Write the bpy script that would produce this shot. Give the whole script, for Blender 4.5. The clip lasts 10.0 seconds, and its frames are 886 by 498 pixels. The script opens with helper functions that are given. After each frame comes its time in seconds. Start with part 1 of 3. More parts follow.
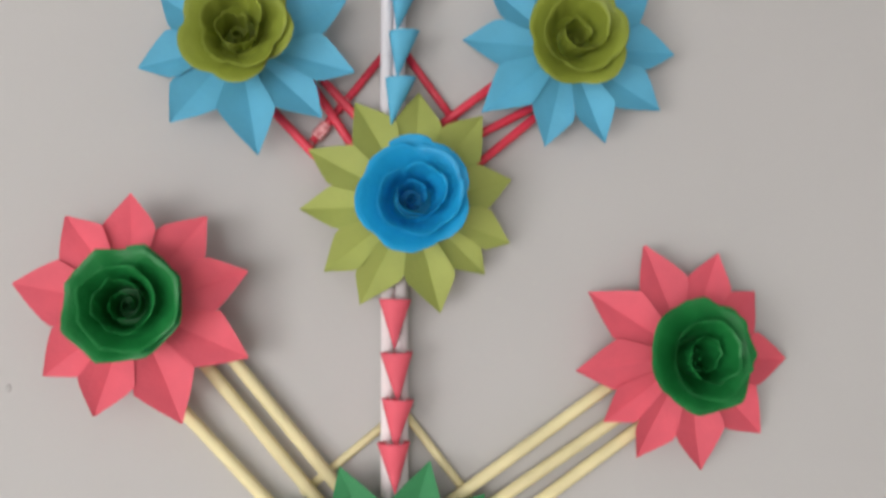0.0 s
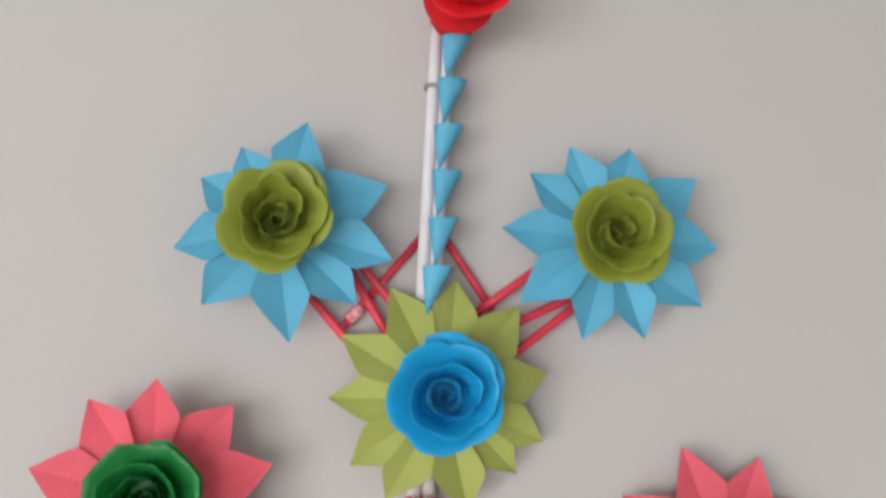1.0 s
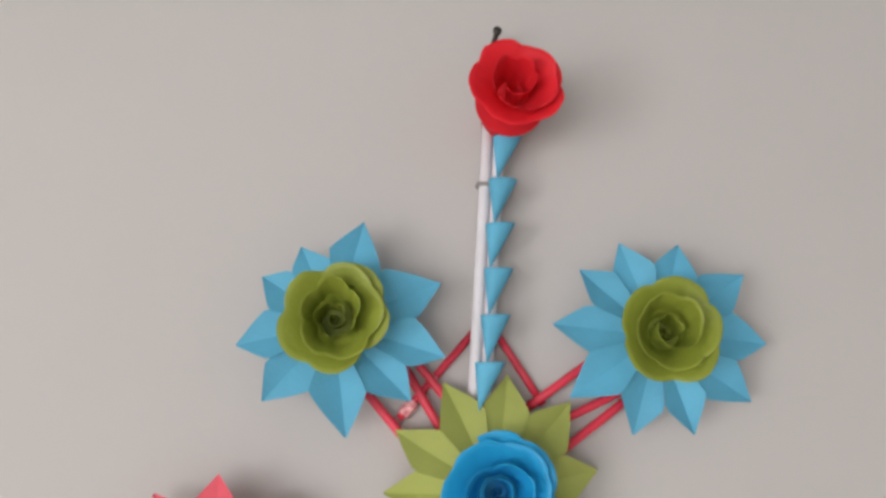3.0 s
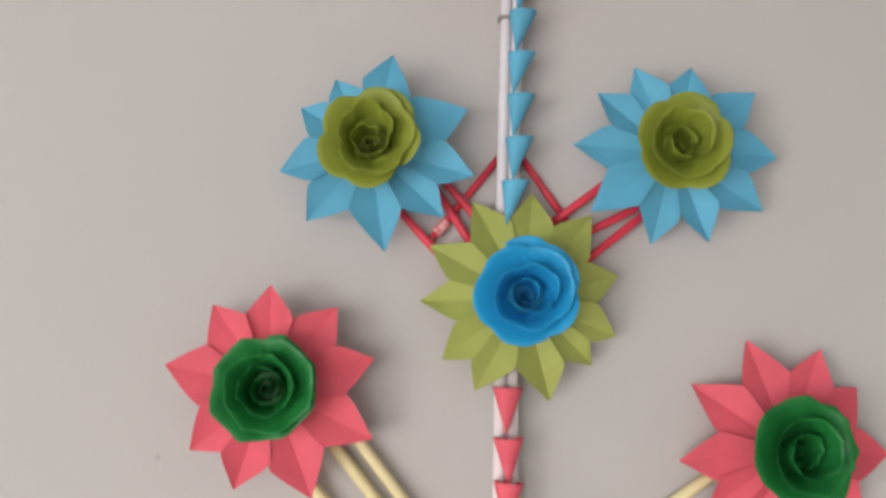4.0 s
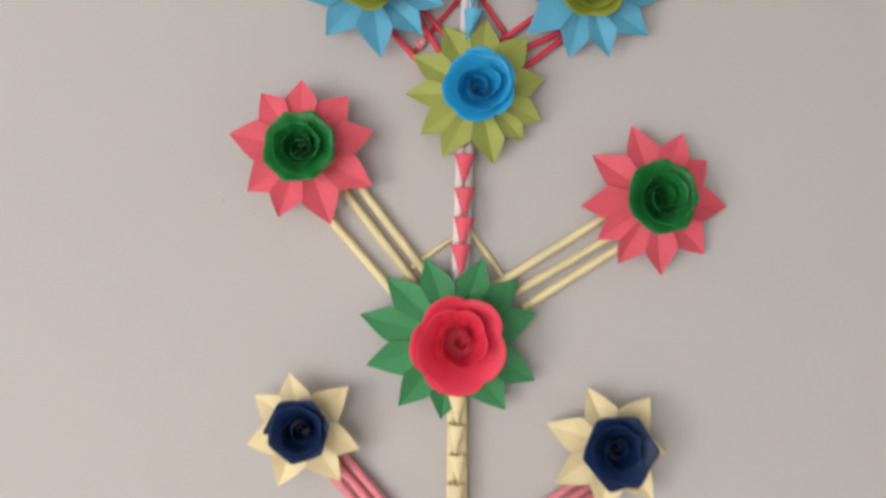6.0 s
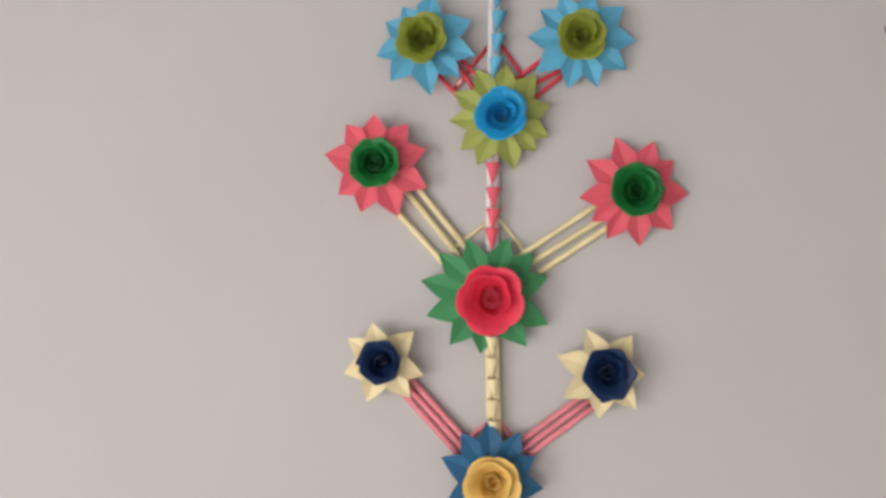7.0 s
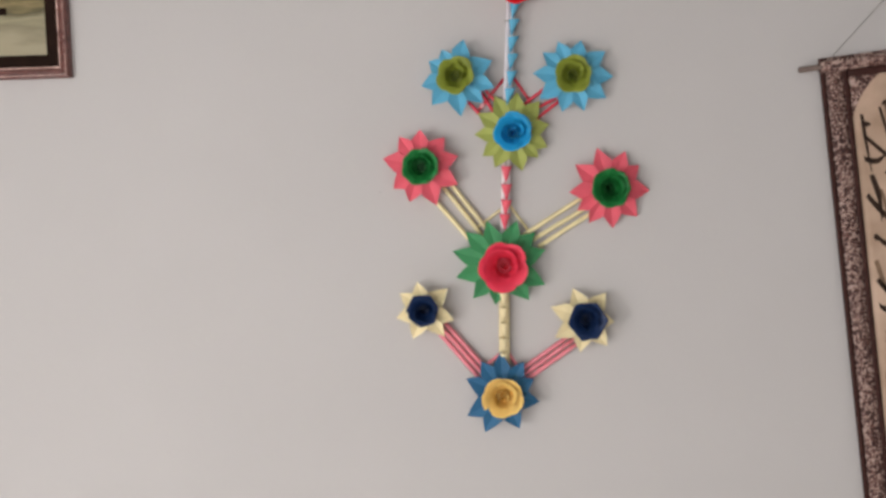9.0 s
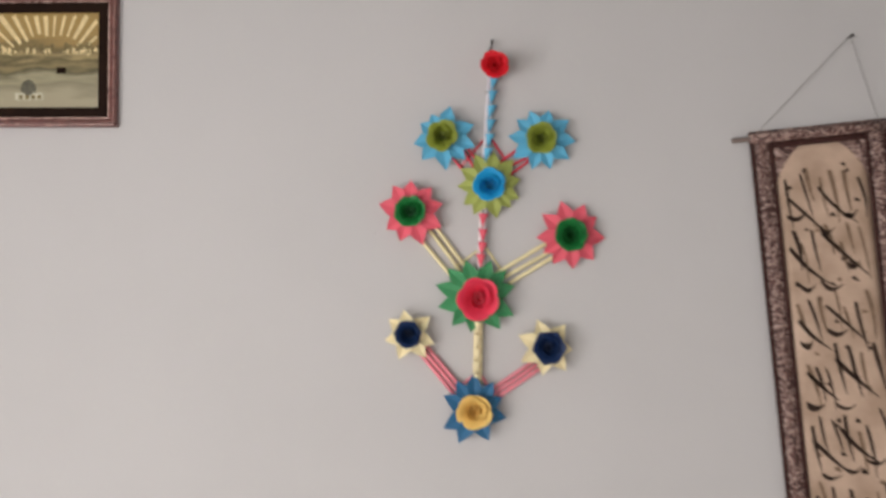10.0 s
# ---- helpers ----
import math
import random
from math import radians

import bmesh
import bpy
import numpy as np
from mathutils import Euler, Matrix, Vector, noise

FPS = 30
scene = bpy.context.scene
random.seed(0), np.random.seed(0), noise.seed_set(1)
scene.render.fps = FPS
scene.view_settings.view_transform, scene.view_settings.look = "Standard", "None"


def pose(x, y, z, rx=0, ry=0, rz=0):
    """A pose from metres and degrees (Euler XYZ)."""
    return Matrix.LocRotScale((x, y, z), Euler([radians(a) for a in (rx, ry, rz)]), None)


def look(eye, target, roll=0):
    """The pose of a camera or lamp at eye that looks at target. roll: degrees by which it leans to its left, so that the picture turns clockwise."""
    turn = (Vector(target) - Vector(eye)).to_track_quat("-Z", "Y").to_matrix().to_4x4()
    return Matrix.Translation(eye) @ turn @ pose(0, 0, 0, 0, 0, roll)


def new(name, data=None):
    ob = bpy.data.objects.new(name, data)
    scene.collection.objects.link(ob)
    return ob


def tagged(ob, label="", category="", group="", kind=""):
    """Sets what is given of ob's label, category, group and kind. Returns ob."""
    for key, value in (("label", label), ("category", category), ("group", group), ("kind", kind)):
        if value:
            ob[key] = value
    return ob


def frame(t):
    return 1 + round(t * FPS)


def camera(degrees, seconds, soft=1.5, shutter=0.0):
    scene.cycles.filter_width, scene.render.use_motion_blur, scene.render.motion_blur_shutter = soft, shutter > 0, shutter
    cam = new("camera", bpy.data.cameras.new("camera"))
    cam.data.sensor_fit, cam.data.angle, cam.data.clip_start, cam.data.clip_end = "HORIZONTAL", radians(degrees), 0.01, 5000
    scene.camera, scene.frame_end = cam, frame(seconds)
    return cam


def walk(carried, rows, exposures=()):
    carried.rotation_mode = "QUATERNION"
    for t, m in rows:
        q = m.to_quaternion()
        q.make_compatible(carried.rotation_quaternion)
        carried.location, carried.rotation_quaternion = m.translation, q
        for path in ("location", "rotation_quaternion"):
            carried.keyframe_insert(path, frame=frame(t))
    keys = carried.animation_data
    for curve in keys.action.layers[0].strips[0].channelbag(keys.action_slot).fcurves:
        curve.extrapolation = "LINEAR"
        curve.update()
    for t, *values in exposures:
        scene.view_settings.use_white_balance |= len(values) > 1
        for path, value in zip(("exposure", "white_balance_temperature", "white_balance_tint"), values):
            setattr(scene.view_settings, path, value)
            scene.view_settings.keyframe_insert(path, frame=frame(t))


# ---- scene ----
cam = camera(52.0, 10.0, soft=3.0, shutter=0.4)
PATH = [
    (0, (-0.027, -0.677, 1.74), (0.226, 1.295, 1.956), -2.1),
    (0.5, (-0.033, -0.679, 1.776), (0.246, 1.278, 2.081), -1.3),
    (1, (-0.039, -0.671, 1.827), (0.179, 1.282, 2.203), 0.7),
    (1.5, (-0.046, -0.679, 1.855), (0.161, 1.261, 2.297), 0.7),
    (2, (-0.049, -0.688, 1.89), (0.137, 1.253, 2.335), 0.8),
    (2.2, (-0.045, -0.684, 1.896), (0.085, 1.252, 2.382), 1.5),
    (3.3, (-0.054, -0.704, 1.844), (0.08, 1.243, 2.283), 1.0),
    (3.5, (-0.052, -0.709, 1.832), (0.085, 1.251, 2.205), 0.1),
    (4, (-0.05, -0.73, 1.772), (0.01, 1.245, 2.085), -0.3),
    (4.5, (-0.059, -0.756, 1.733), (0.011, 1.223, 2.01), -0.1),
    (5, (-0.045, -0.803, 1.679), (0.014, 1.177, 1.96), -0.5),
    (5.5, (-0.045, -0.892, 1.635), (0.045, 1.089, 1.894), 0.1),
    (5.7, (-0.051, -0.928, 1.63), (0.043, 1.062, 1.815), 0.4),
    (6.8, (-0.050, -1.388, 1.651), (-0.013, 0.612, 1.611), -1.39),
    (7, (-0.015, -1.430, 1.634), (-0.078, 0.569, 1.648), -1.07),
    (7.5, (0.115, -1.548, 1.663), (-0.133, 0.434, 1.558), 2.03),
    (8, (0.151, -1.630, 1.670), (-0.140, 0.344, 1.527), 0.22),
    (8.5, (0.075, -1.773, 1.661), (-0.067, 0.222, 1.620), -0.52),
    (9, (-0.036, -1.952, 1.734), (-0.118, 0.042, 1.597), -0.58),
    (9.5, (-0.035, -2.044, 1.737), (-0.169, -0.048, 1.745), -0.56),
    (10, (0.010, -2.278, 1.662), (-0.068, -0.280, 1.683), 1.32),
]
walk(cam, [(t, look(e, a, r)) for t, e, a, r in PATH], exposures=[(0.0, 0.13, 6390, 9.5), (1.0, 0.23, 6390, 9.5), (2.0, 0.25, 6480, 11), (3.5, 0.10, 6550, 11.5), (4.5, 0.10, 6650, 12.5), (5.5, 0.10, 6640, 12), (7.5, 0.01, 6580, 13), (10.0, 0.0, 6470, 12.5)])

# ---- light ----
world = bpy.data.worlds.new("world")
scene.world = world
world.use_nodes = True
wn = world.node_tree
sky = wn.nodes.new("ShaderNodeTexSky")
sky.sky_type, sky.sun_disc = "NISHITA", False
sky.sun_elevation, sky.sun_rotation = radians(40), radians(100)
wn.links.new(sky.outputs[0], wn.nodes["Background"].inputs[0])
wn.nodes["Background"].inputs[1].default_value = 0.1


def area_lamp(name, place, target, wide, high, watts, colour):
    data = bpy.data.lights.new(name, "AREA")
    data.shape, data.size, data.size_y, data.energy, data.color = "RECTANGLE", wide, high, watts, colour
    ob = new(name, data)
    ob.matrix_world = look(place, target)
    return ob


# the room, lit by an unseen west window; an added south one softens shadows
X0, X1, Y0, H, F = -2.5, 2.9, -4.2, 2.37, -0.28
WX0, WX1, WZ0, WZ1 = -2.3, -0.5, 0.3, 1.75
VY0, VY1 = -4.05, -2.1
area_lamp("unseen_window_light", ((WX0 + WX1) / 2, Y0 - 0.04, (WZ0 + WZ1) / 2), ((WX0 + WX1) / 2 - 0.6, 0.0, (WZ0 + WZ1) / 2), WX1 - WX0 - 0.1, WZ1 - WZ0 - 0.1, 49, (1.0, 0.985, 0.97))
area_lamp("unseen_window_light", (X0 - 0.04, (VY0 + VY1) / 2, (WZ0 + WZ1) / 2), (0.0, (VY0 + VY1) / 2, (WZ0 + WZ1) / 2), VY1 - VY0 - 0.1, WZ1 - WZ0 - 0.1, 69, (1.0, 0.985, 0.97))


# ---- materials ----
def rgb(c):
    return (c[0], c[1], c[2], 1.0)


def material(name, colour, rough=0.8, vary=0.1, scale=40.0, fine=600.0, bump=0.1, metal=0.0, through_paper=0.0, spec=0.3, dark=None, island=False):
    m = bpy.data.materials.new(name)
    m.use_nodes = True
    nt = m.node_tree
    b = nt.nodes["Principled BSDF"]
    tc = nt.nodes.new("ShaderNodeTexCoord")
    n1 = nt.nodes.new("ShaderNodeTexNoise")
    n1.inputs["Scale"].default_value, n1.inputs["Detail"].default_value = scale, 5
    n2 = nt.nodes.new("ShaderNodeTexNoise")
    n2.inputs["Scale"].default_value, n2.inputs["Detail"].default_value = fine, 3
    for n in (n1, n2):
        nt.links.new(tc.outputs["Object"], n.inputs["Vector"])
    ramp = nt.nodes.new("ShaderNodeValToRGB")
    ramp.color_ramp.elements[0].position, ramp.color_ramp.elements[1].position = 0.3, 0.7
    lo = dark or [v * (1 - vary) for v in colour]
    ramp.color_ramp.elements[0].color, ramp.color_ramp.elements[1].color = rgb(lo), rgb([min(1, v * (1 + vary * 0.6)) for v in colour])
    nt.links.new(n1.outputs["Fac"], ramp.inputs["Fac"])
    last = ramp.outputs["Color"]
    if island:
        info = nt.nodes.new("ShaderNodeObjectInfo")
        hsv = nt.nodes.new("ShaderNodeHueSaturation")
        mp = nt.nodes.new("ShaderNodeMapRange")
        mp.inputs["To Min"].default_value, mp.inputs["To Max"].default_value = 0.93, 1.07
        nt.links.new(info.outputs["Random"], mp.inputs["Value"])
        nt.links.new(mp.outputs["Result"], hsv.inputs["Value"])
        nt.links.new(last, hsv.inputs["Color"])
        last = hsv.outputs["Color"]
    nt.links.new(last, b.inputs["Base Color"])
    b.inputs["Roughness"].default_value, b.inputs["Metallic"].default_value = rough, metal
    b.inputs["Specular IOR Level"].default_value = spec
    bp = nt.nodes.new("ShaderNodeBump")
    bp.inputs["Strength"].default_value, bp.inputs["Distance"].default_value = bump, 0.002
    nt.links.new(n2.outputs["Fac"], bp.inputs["Height"])
    nt.links.new(bp.outputs["Normal"], b.inputs["Normal"])
    if through_paper:
        tr = nt.nodes.new("ShaderNodeBsdfTranslucent")
        nt.links.new(last, tr.inputs["Color"])
        mix = nt.nodes.new("ShaderNodeMixShader")
        mix.inputs[0].default_value = through_paper
        nt.links.new(b.outputs[0], mix.inputs[1])
        nt.links.new(tr.outputs[0], mix.inputs[2])
        nt.links.new(mix.outputs[0], nt.nodes["Material Output"].inputs["Surface"])
    return m


def paper(name, colour, see=0.10, rough=0.62):
    return material(name, colour, rough=rough, vary=0.10, scale=32, fine=420, bump=0.16, through_paper=see, spec=0.38, island=True)


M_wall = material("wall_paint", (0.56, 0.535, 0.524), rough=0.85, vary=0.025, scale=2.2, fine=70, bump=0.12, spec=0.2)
# for unseen walls: whiter than wall_paint only to bounce more light in
M_bounce_wall = material("bounce_white_wall_paint", (0.86, 0.84, 0.82), rough=0.85, vary=0.025, scale=2.2, fine=70, bump=0.12, spec=0.2)
M_ceiling = material("ceiling_paint", (0.52, 0.56, 0.555), rough=0.9, vary=0.03, scale=3, fine=60, bump=0.1)
M_floor = material("floor_tile", (0.64, 0.59, 0.54), rough=0.45, vary=0.15, scale=6, fine=90, bump=0.05)
M_white_wood = material("white_gloss", (0.75, 0.74, 0.72), rough=0.4, vary=0.04, scale=8, fine=120, bump=0.04)
P_sky = paper("sky_blue_paper", (0.125, 0.47, 0.69))
P_azure = paper("azure_paper", (0.02, 0.43, 0.80), see=0.22, rough=0.42)
P_olive = paper("olive_paper", (0.43, 0.475, 0.12))
P_moss = paper("moss_paper", (0.31, 0.365, 0.05), see=0.14, rough=0.42)
P_coral = paper("coral_pink_paper", (0.86, 0.13, 0.18))
P_green = paper("deep_green_paper", (0.016, 0.22, 0.05), see=0.14, rough=0.42)
P_leaf = paper("leaf_green_paper", (0.06, 0.31, 0.12))
P_rose = paper("rose_pink_paper", (0.92, 0.06, 0.12), see=0.22, rough=0.42)
P_red = paper("red_paper", (0.82, 0.02, 0.035), see=0.22)
P_cream = paper("cream_paper", (0.92, 0.79, 0.48))
P_navy = paper("navy_paper", (0.007, 0.025, 0.09), rough=0.5)
P_denim = paper("denim_blue_paper", (0.032, 0.155, 0.31))
P_yellow = paper("warm_yellow_paper", (0.93, 0.65, 0.20), see=0.22)
P_straw = paper("pale_yellow_paper", (0.92, 0.8, 0.46), see=0.05)
P_redstraw = paper("crimson_paper", (0.78, 0.05, 0.09), see=0.05, rough=0.4)
P_pinkstraw = paper("dusty_pink_paper", (0.88, 0.28, 0.33), see=0.05)
P_white = paper("white_paper", (0.86, 0.82, 0.86), see=0.05)
P_blush = paper("blush_white_paper", (0.92, 0.82, 0.83), see=0.05)
M_nail = material("dark_iron", (0.08, 0.075, 0.07), rough=0.45, metal=0.8, vary=0.3, scale=200)
M_thread = material("dark_thread", (0.05, 0.045, 0.035), rough=0.6, vary=0.4, scale=300, metal=0.3)
M_clear_tape = material("clear_sticky_tape", (0.80, 0.40, 0.40), rough=0.12, vary=0.35, scale=240, fine=500, bump=0.35, spec=0.8, dark=(0.60, 0.12, 0.14))
M_tape = material("grey_tape", (0.35, 0.33, 0.31), rough=0.5)


# ---- mesh helpers ----
def mesh_of(name, verts, faces, mat, smooth=False):
    me = bpy.data.meshes.new(name)
    me.from_pydata([tuple(v) for v in verts], [], faces)
    if mat:
        me.materials.append(mat)
    me.polygons.foreach_set("use_smooth", [smooth] * len(me.polygons))
    me.update()
    return me


def part_of(name, me, parent, label="", m=None):
    ob = new(name, me)
    ob.parent = parent
    if m is not None:
        ob.matrix_basis = m
    return tagged(ob, label) if label else ob


def bm_mesh(name, bm, mat, smooth=False):
    me = bpy.data.meshes.new(name)
    bmesh.ops.recalc_face_normals(bm, faces=bm.faces)
    bm.to_mesh(me)
    bm.free()
    me.materials.append(mat)
    me.polygons.foreach_set("use_smooth", [smooth] * len(me.polygons))
    return me


def box_bm(bm, x0, x1, y0, y1, z0, z1, bevel=0.0):
    made = bmesh.ops.create_cube(bm, size=1, matrix=Matrix.Translation(((x0 + x1) / 2, (y0 + y1) / 2, (z0 + z1) / 2)) @ Matrix.Diagonal((x1 - x0, y1 - y0, z1 - z0, 1)))
    if bevel:
        edges = list({e for v in made["verts"] for e in v.link_edges})
        bmesh.ops.bevel(bm, geom=edges, offset=bevel, segments=2, affect="EDGES")
    return bm


def box_mesh(name, x0, x1, y0, y1, z0, z1, mat, bevel=0.0):
    return bm_mesh(name, box_bm(bmesh.new(), x0, x1, y0, y1, z0, z1, bevel), mat)


def structure(name, me, label, category):
    return tagged(new(name, me), label, category, kind="structure")


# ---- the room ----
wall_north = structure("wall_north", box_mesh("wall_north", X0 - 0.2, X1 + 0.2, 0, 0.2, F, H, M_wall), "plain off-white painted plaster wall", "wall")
bm = bmesh.new()
box_bm(bm, X0 - 0.2, X0, Y0, VY0, F, H)
box_bm(bm, X0 - 0.2, X0, VY1, 0, F, H)
box_bm(bm, X0 - 0.2, X0, VY0, VY1, F, WZ0)
box_bm(bm, X0 - 0.2, X0, VY0, VY1, WZ1, H)
structure("wall_west", bm_mesh("wall_west", bm, M_bounce_wall), "unseen plaster wall, whitened to bounce light, with a window opening", "wall")
# unseen; set far out and less white, to cut bounce on the right
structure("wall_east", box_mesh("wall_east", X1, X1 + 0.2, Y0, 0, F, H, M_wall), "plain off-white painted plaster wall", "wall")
bm = bmesh.new()
box_bm(bm, X0 - 0.2, WX0, Y0 - 0.2, Y0, F, H)
box_bm(bm, WX1, X1 + 0.2, Y0 - 0.2, Y0, F, H)
box_bm(bm, WX0, WX1, Y0 - 0.2, Y0, F, WZ0)
box_bm(bm, WX0, WX1, Y0 - 0.2, Y0, WZ1, H)
structure("wall_south", bm_mesh("wall_south", bm, M_bounce_wall), "unseen plaster wall, whitened to bounce light, with a window opening", "wall")
structure("floor", box_mesh("floor", X0 - 0.2, X1 + 0.2, Y0 - 0.2, 0.2, F - 0.15, F, M_floor), "brownish plain tiled room floor", "floor")
structure("ceiling", box_mesh("ceiling", X0 - 0.2, X1 + 0.2, Y0 - 0.2, 0.2, H, H + 0.15, M_ceiling), "plain pale painted room ceiling", "ceiling")
# frame of the added south window, out of view behind the camera
bm = bmesh.new()
for x0, x1, z0, z1 in ((WX0, WX1, WZ0, WZ0 + 0.05), (WX0, WX1, WZ1 - 0.05, WZ1), (WX0, WX0 + 0.05, WZ0 + 0.05, WZ1 - 0.05), (WX1 - 0.05, WX1, WZ0 + 0.05, WZ1 - 0.05)):
    box_bm(bm, x0, x1, Y0 - 0.13, Y0 - 0.07, z0, z1)
structure("added_fill_window", bm_mesh("added_fill_window", bm, M_white_wood), "white painted wooden frame of an unseen window, daylight outside", "window")
bm = bmesh.new()
for y0, y1, z0, z1 in ((VY0, VY1, WZ0, WZ0 + 0.05), (VY0, VY1, WZ1 - 0.05, WZ1), (VY0, VY0 + 0.05, WZ0 + 0.05, WZ1 - 0.05), (VY1 - 0.05, VY1, WZ0 + 0.05, WZ1 - 0.05)):
    box_bm(bm, X0 - 0.13, X0 - 0.07, y0, y1, z0, z1)
structure("window_2", bm_mesh("window_2", bm, M_white_wood), "white painted wooden frame of an unseen window, daylight outside", "window")
M_smudge = material("grey_smudge", (0.5, 0.478, 0.467), rough=0.9, vary=0.2, scale=300)
bm = bmesh.new()
bmesh.ops.create_cone(bm, cap_ends=True, segments=14, radius1=0.0019, radius2=0.0016, depth=0.0006, matrix=pose(-0.251, -0.0003, 1.723, 90) @ Matrix.Diagonal((1.0, 1.5, 1.0, 1.0)))
part_of("wall_mark", bm_mesh("wall_mark", bm, M_smudge), wall_north, "small grey smudge on the paint")


# ---- paper wall hanging ----
def straight(name, p, q, r, mat, parent, label="", taper=1.0, sides=16):
    """A rolled paper straw from p to q: a hollow tube with a visible wrapped edge."""
    p, q = Vector(p), Vector(q)
    d = (q - p).normalized()
    u = d.cross(Vector((0, 1, 0))).normalized()
    w = d.cross(u).normalized()
    verts, faces = [], []
    rings = ((0.0, 0.62), (0.0, 1.0), (0.33, 1.0), (0.66, 1.0), (1.0, 1.0), (1.0, 0.62))
    for k, (s, f) in enumerate(rings):
        for i in range(sides):
            a = math.tau * i / sides
            rr = r * f * (1 + (taper - 1) * s) * (1.0 + (0.06 if i == 3 else 0.0)) * (1 + 0.025 * math.sin(9 * s + i))
            verts.append(p + (q - p) * s + u * math.cos(a) * rr + w * math.sin(a) * rr)
    for k in range(len(rings) - 1):
        for i in range(sides):
            j = (i + 1) % sides
            faces.append((k * sides + i, k * sides + j, (k + 1) * sides + j, (k + 1) * sides + i))
    n = len(rings) - 1
    for i in range(sides):
        j = (i + 1) % sides
        faces.append((n * sides + i, n * sides + j, j, i))
    return part_of(name, mesh_of(name, verts, faces, mat, True), parent, label)


def petal_mesh(length, width, fold, lift, curl, seed, low, high):
    """A leaf-shaped folded paper petal along +x in the xz plane, its face to -y, with a crease along the middle."""
    rnd = random.Random(seed)
    n, m, thick = 12, 4, 0.0005
    skew = rnd.uniform(-0.06, 0.06)
    front, faces = [], []
    for i in range(n + 1):
        s = 0.16 + 0.84 * i / n
        if s < 0.45:
            e = s / 0.45
            w = width * (0.35 + 0.65 * e * e * (3 - 2 * e))
        else:
            w = width * (1 - ((s - 0.45) / 0.55) ** 1.42)
        w = max(w, 0.0006)
        for j in range(-m, m + 1):
            v = j / m
            side = min(w, s * length * math.tan(high if v > 0 else low) * 1.05)
            y = -fold * abs(v) * min(1.0, side / width) + lift * (s - 0.3) + curl * max(0, s - 0.6) ** 2 + 0.0012 * math.sin(5 * s + seed) * v
            front.append((s * length, y, side * v + skew * length * max(0, s - 0.4) ** 2))
    c = 2 * m + 1
    back = [(x, y + thick, z) for x, y, z in front]
    N = len(front)
    for i in range(n):
        for j in range(c - 1):
            a = i * c + j
            faces.append((a, a + 1, a + c + 1, a + c))
            faces.append((N + a, N + a + c, N + a + c + 1, N + a + 1))
        for a, b in ((i * c, i * c + c), (i * c + 2 * c - 1, i * c + c - 1)):
            faces.append((a, b, N + b, N + a))
    for j in range(c - 1):
        faces.append((j + 1, j, N + j, N + j + 1))
        a = n * c + j
        faces.append((a, a + 1, N + a + 1, N + a))
    return front + back, faces


def rose_mesh(name, R, depth, lobes, turns, mat, seed, scallop=0.16, heart=0.05, corners=False):
    """A rose rolled from one long paper strip: a deep pit of upright curls at the heart, then ever wider lobed petals that flare out."""
    rnd = random.Random(seed)
    N, V = int(turns * 64), 9
    ph, verts, faces = rnd.uniform(0, 6.28), [], []
    wob = [(rnd.uniform(0.6, 2.2), rnd.uniform(0, 6.28), rnd.uniform(0.012, 0.042)) for _ in range(4)]
    for i in range(N + 1):
        f = i / N
        th = math.tau * turns * f
        lobe = abs(math.sin(lobes * th / 2 + ph))
        lobe = 1 - lobe if corners else lobe ** 0.5
        g = min(1.0, f / (1 - 0.92 / turns))
        rt = R * (0.35 * heart + (1 - 0.35 * heart) * g ** 1.75) * (1 - scallop * (1 - lobe) * (0.35 + 0.65 * f))
        rt *= 1 + sum(a * math.sin(k * th + p) for k, p, a in wob)
        rb = rt * (0.94 - 0.60 * g * g)
        rise = min(1.0, g * 1.35)
        h = 1.22 * depth * (0.22 + 0.78 * rise * rise * (3 - 2 * rise)) * (1 - 0.10 * (1 - lobe))
        h *= 1 - 0.22 * max(0.0, g - 0.7) / 0.3
        if f > 0.95:
            h *= 1 - 0.10 * (f - 0.95) / 0.05
        flat, line = max(0.0, g - 0.45) / 0.55, []
        for j in range(V):
            v = j / (V - 1)
            r = rb + (rt - rb) * (v ** (1.25 + 0.1 * flat))
            up = v * (1 - flat) + (0.36 + 0.64 * v * (1.3 - 0.3 * v)) * flat * (1 - 0.06 * flat)
            crumple = noise.noise(Vector((1.4 * th, 1.8 * v, seed))) * v
            r += 0.0016 * crumple + 0.0009 * noise.noise(Vector((5 * th, 3 * v, seed + 9))) * v * g
            line.append((r, -h * (up + 0.11 * crumple * v) - 0.001))
        # both sides of the sheet, joined at the cut rim
        line += [(r - 0.00016, y - 0.00008) for r, y in reversed(line)]
        verts += [(r * math.cos(th), y, r * math.sin(th)) for r, y in line]
    W = 2 * V
    for i in range(N):
        for j in range(W - 1):
            a = i * W + j
            faces.append((a, a + 1, a + W + 1, a + W))
    # the strip's glued end, a disc under the spiral
    k = len(verts)
    verts += [(0.57 * R * math.cos(math.tau * i / 24), -0.0028, 0.57 * R * math.sin(math.tau * i / 24)) for i in range(24)]
    faces.append(tuple(range(k, k + 24)))
    me = mesh_of(name, verts, faces, mat, True)
    me.polygons.foreach_set("use_smooth", [i % (W - 1) != V - 1 for i in range(len(faces))])
    return me


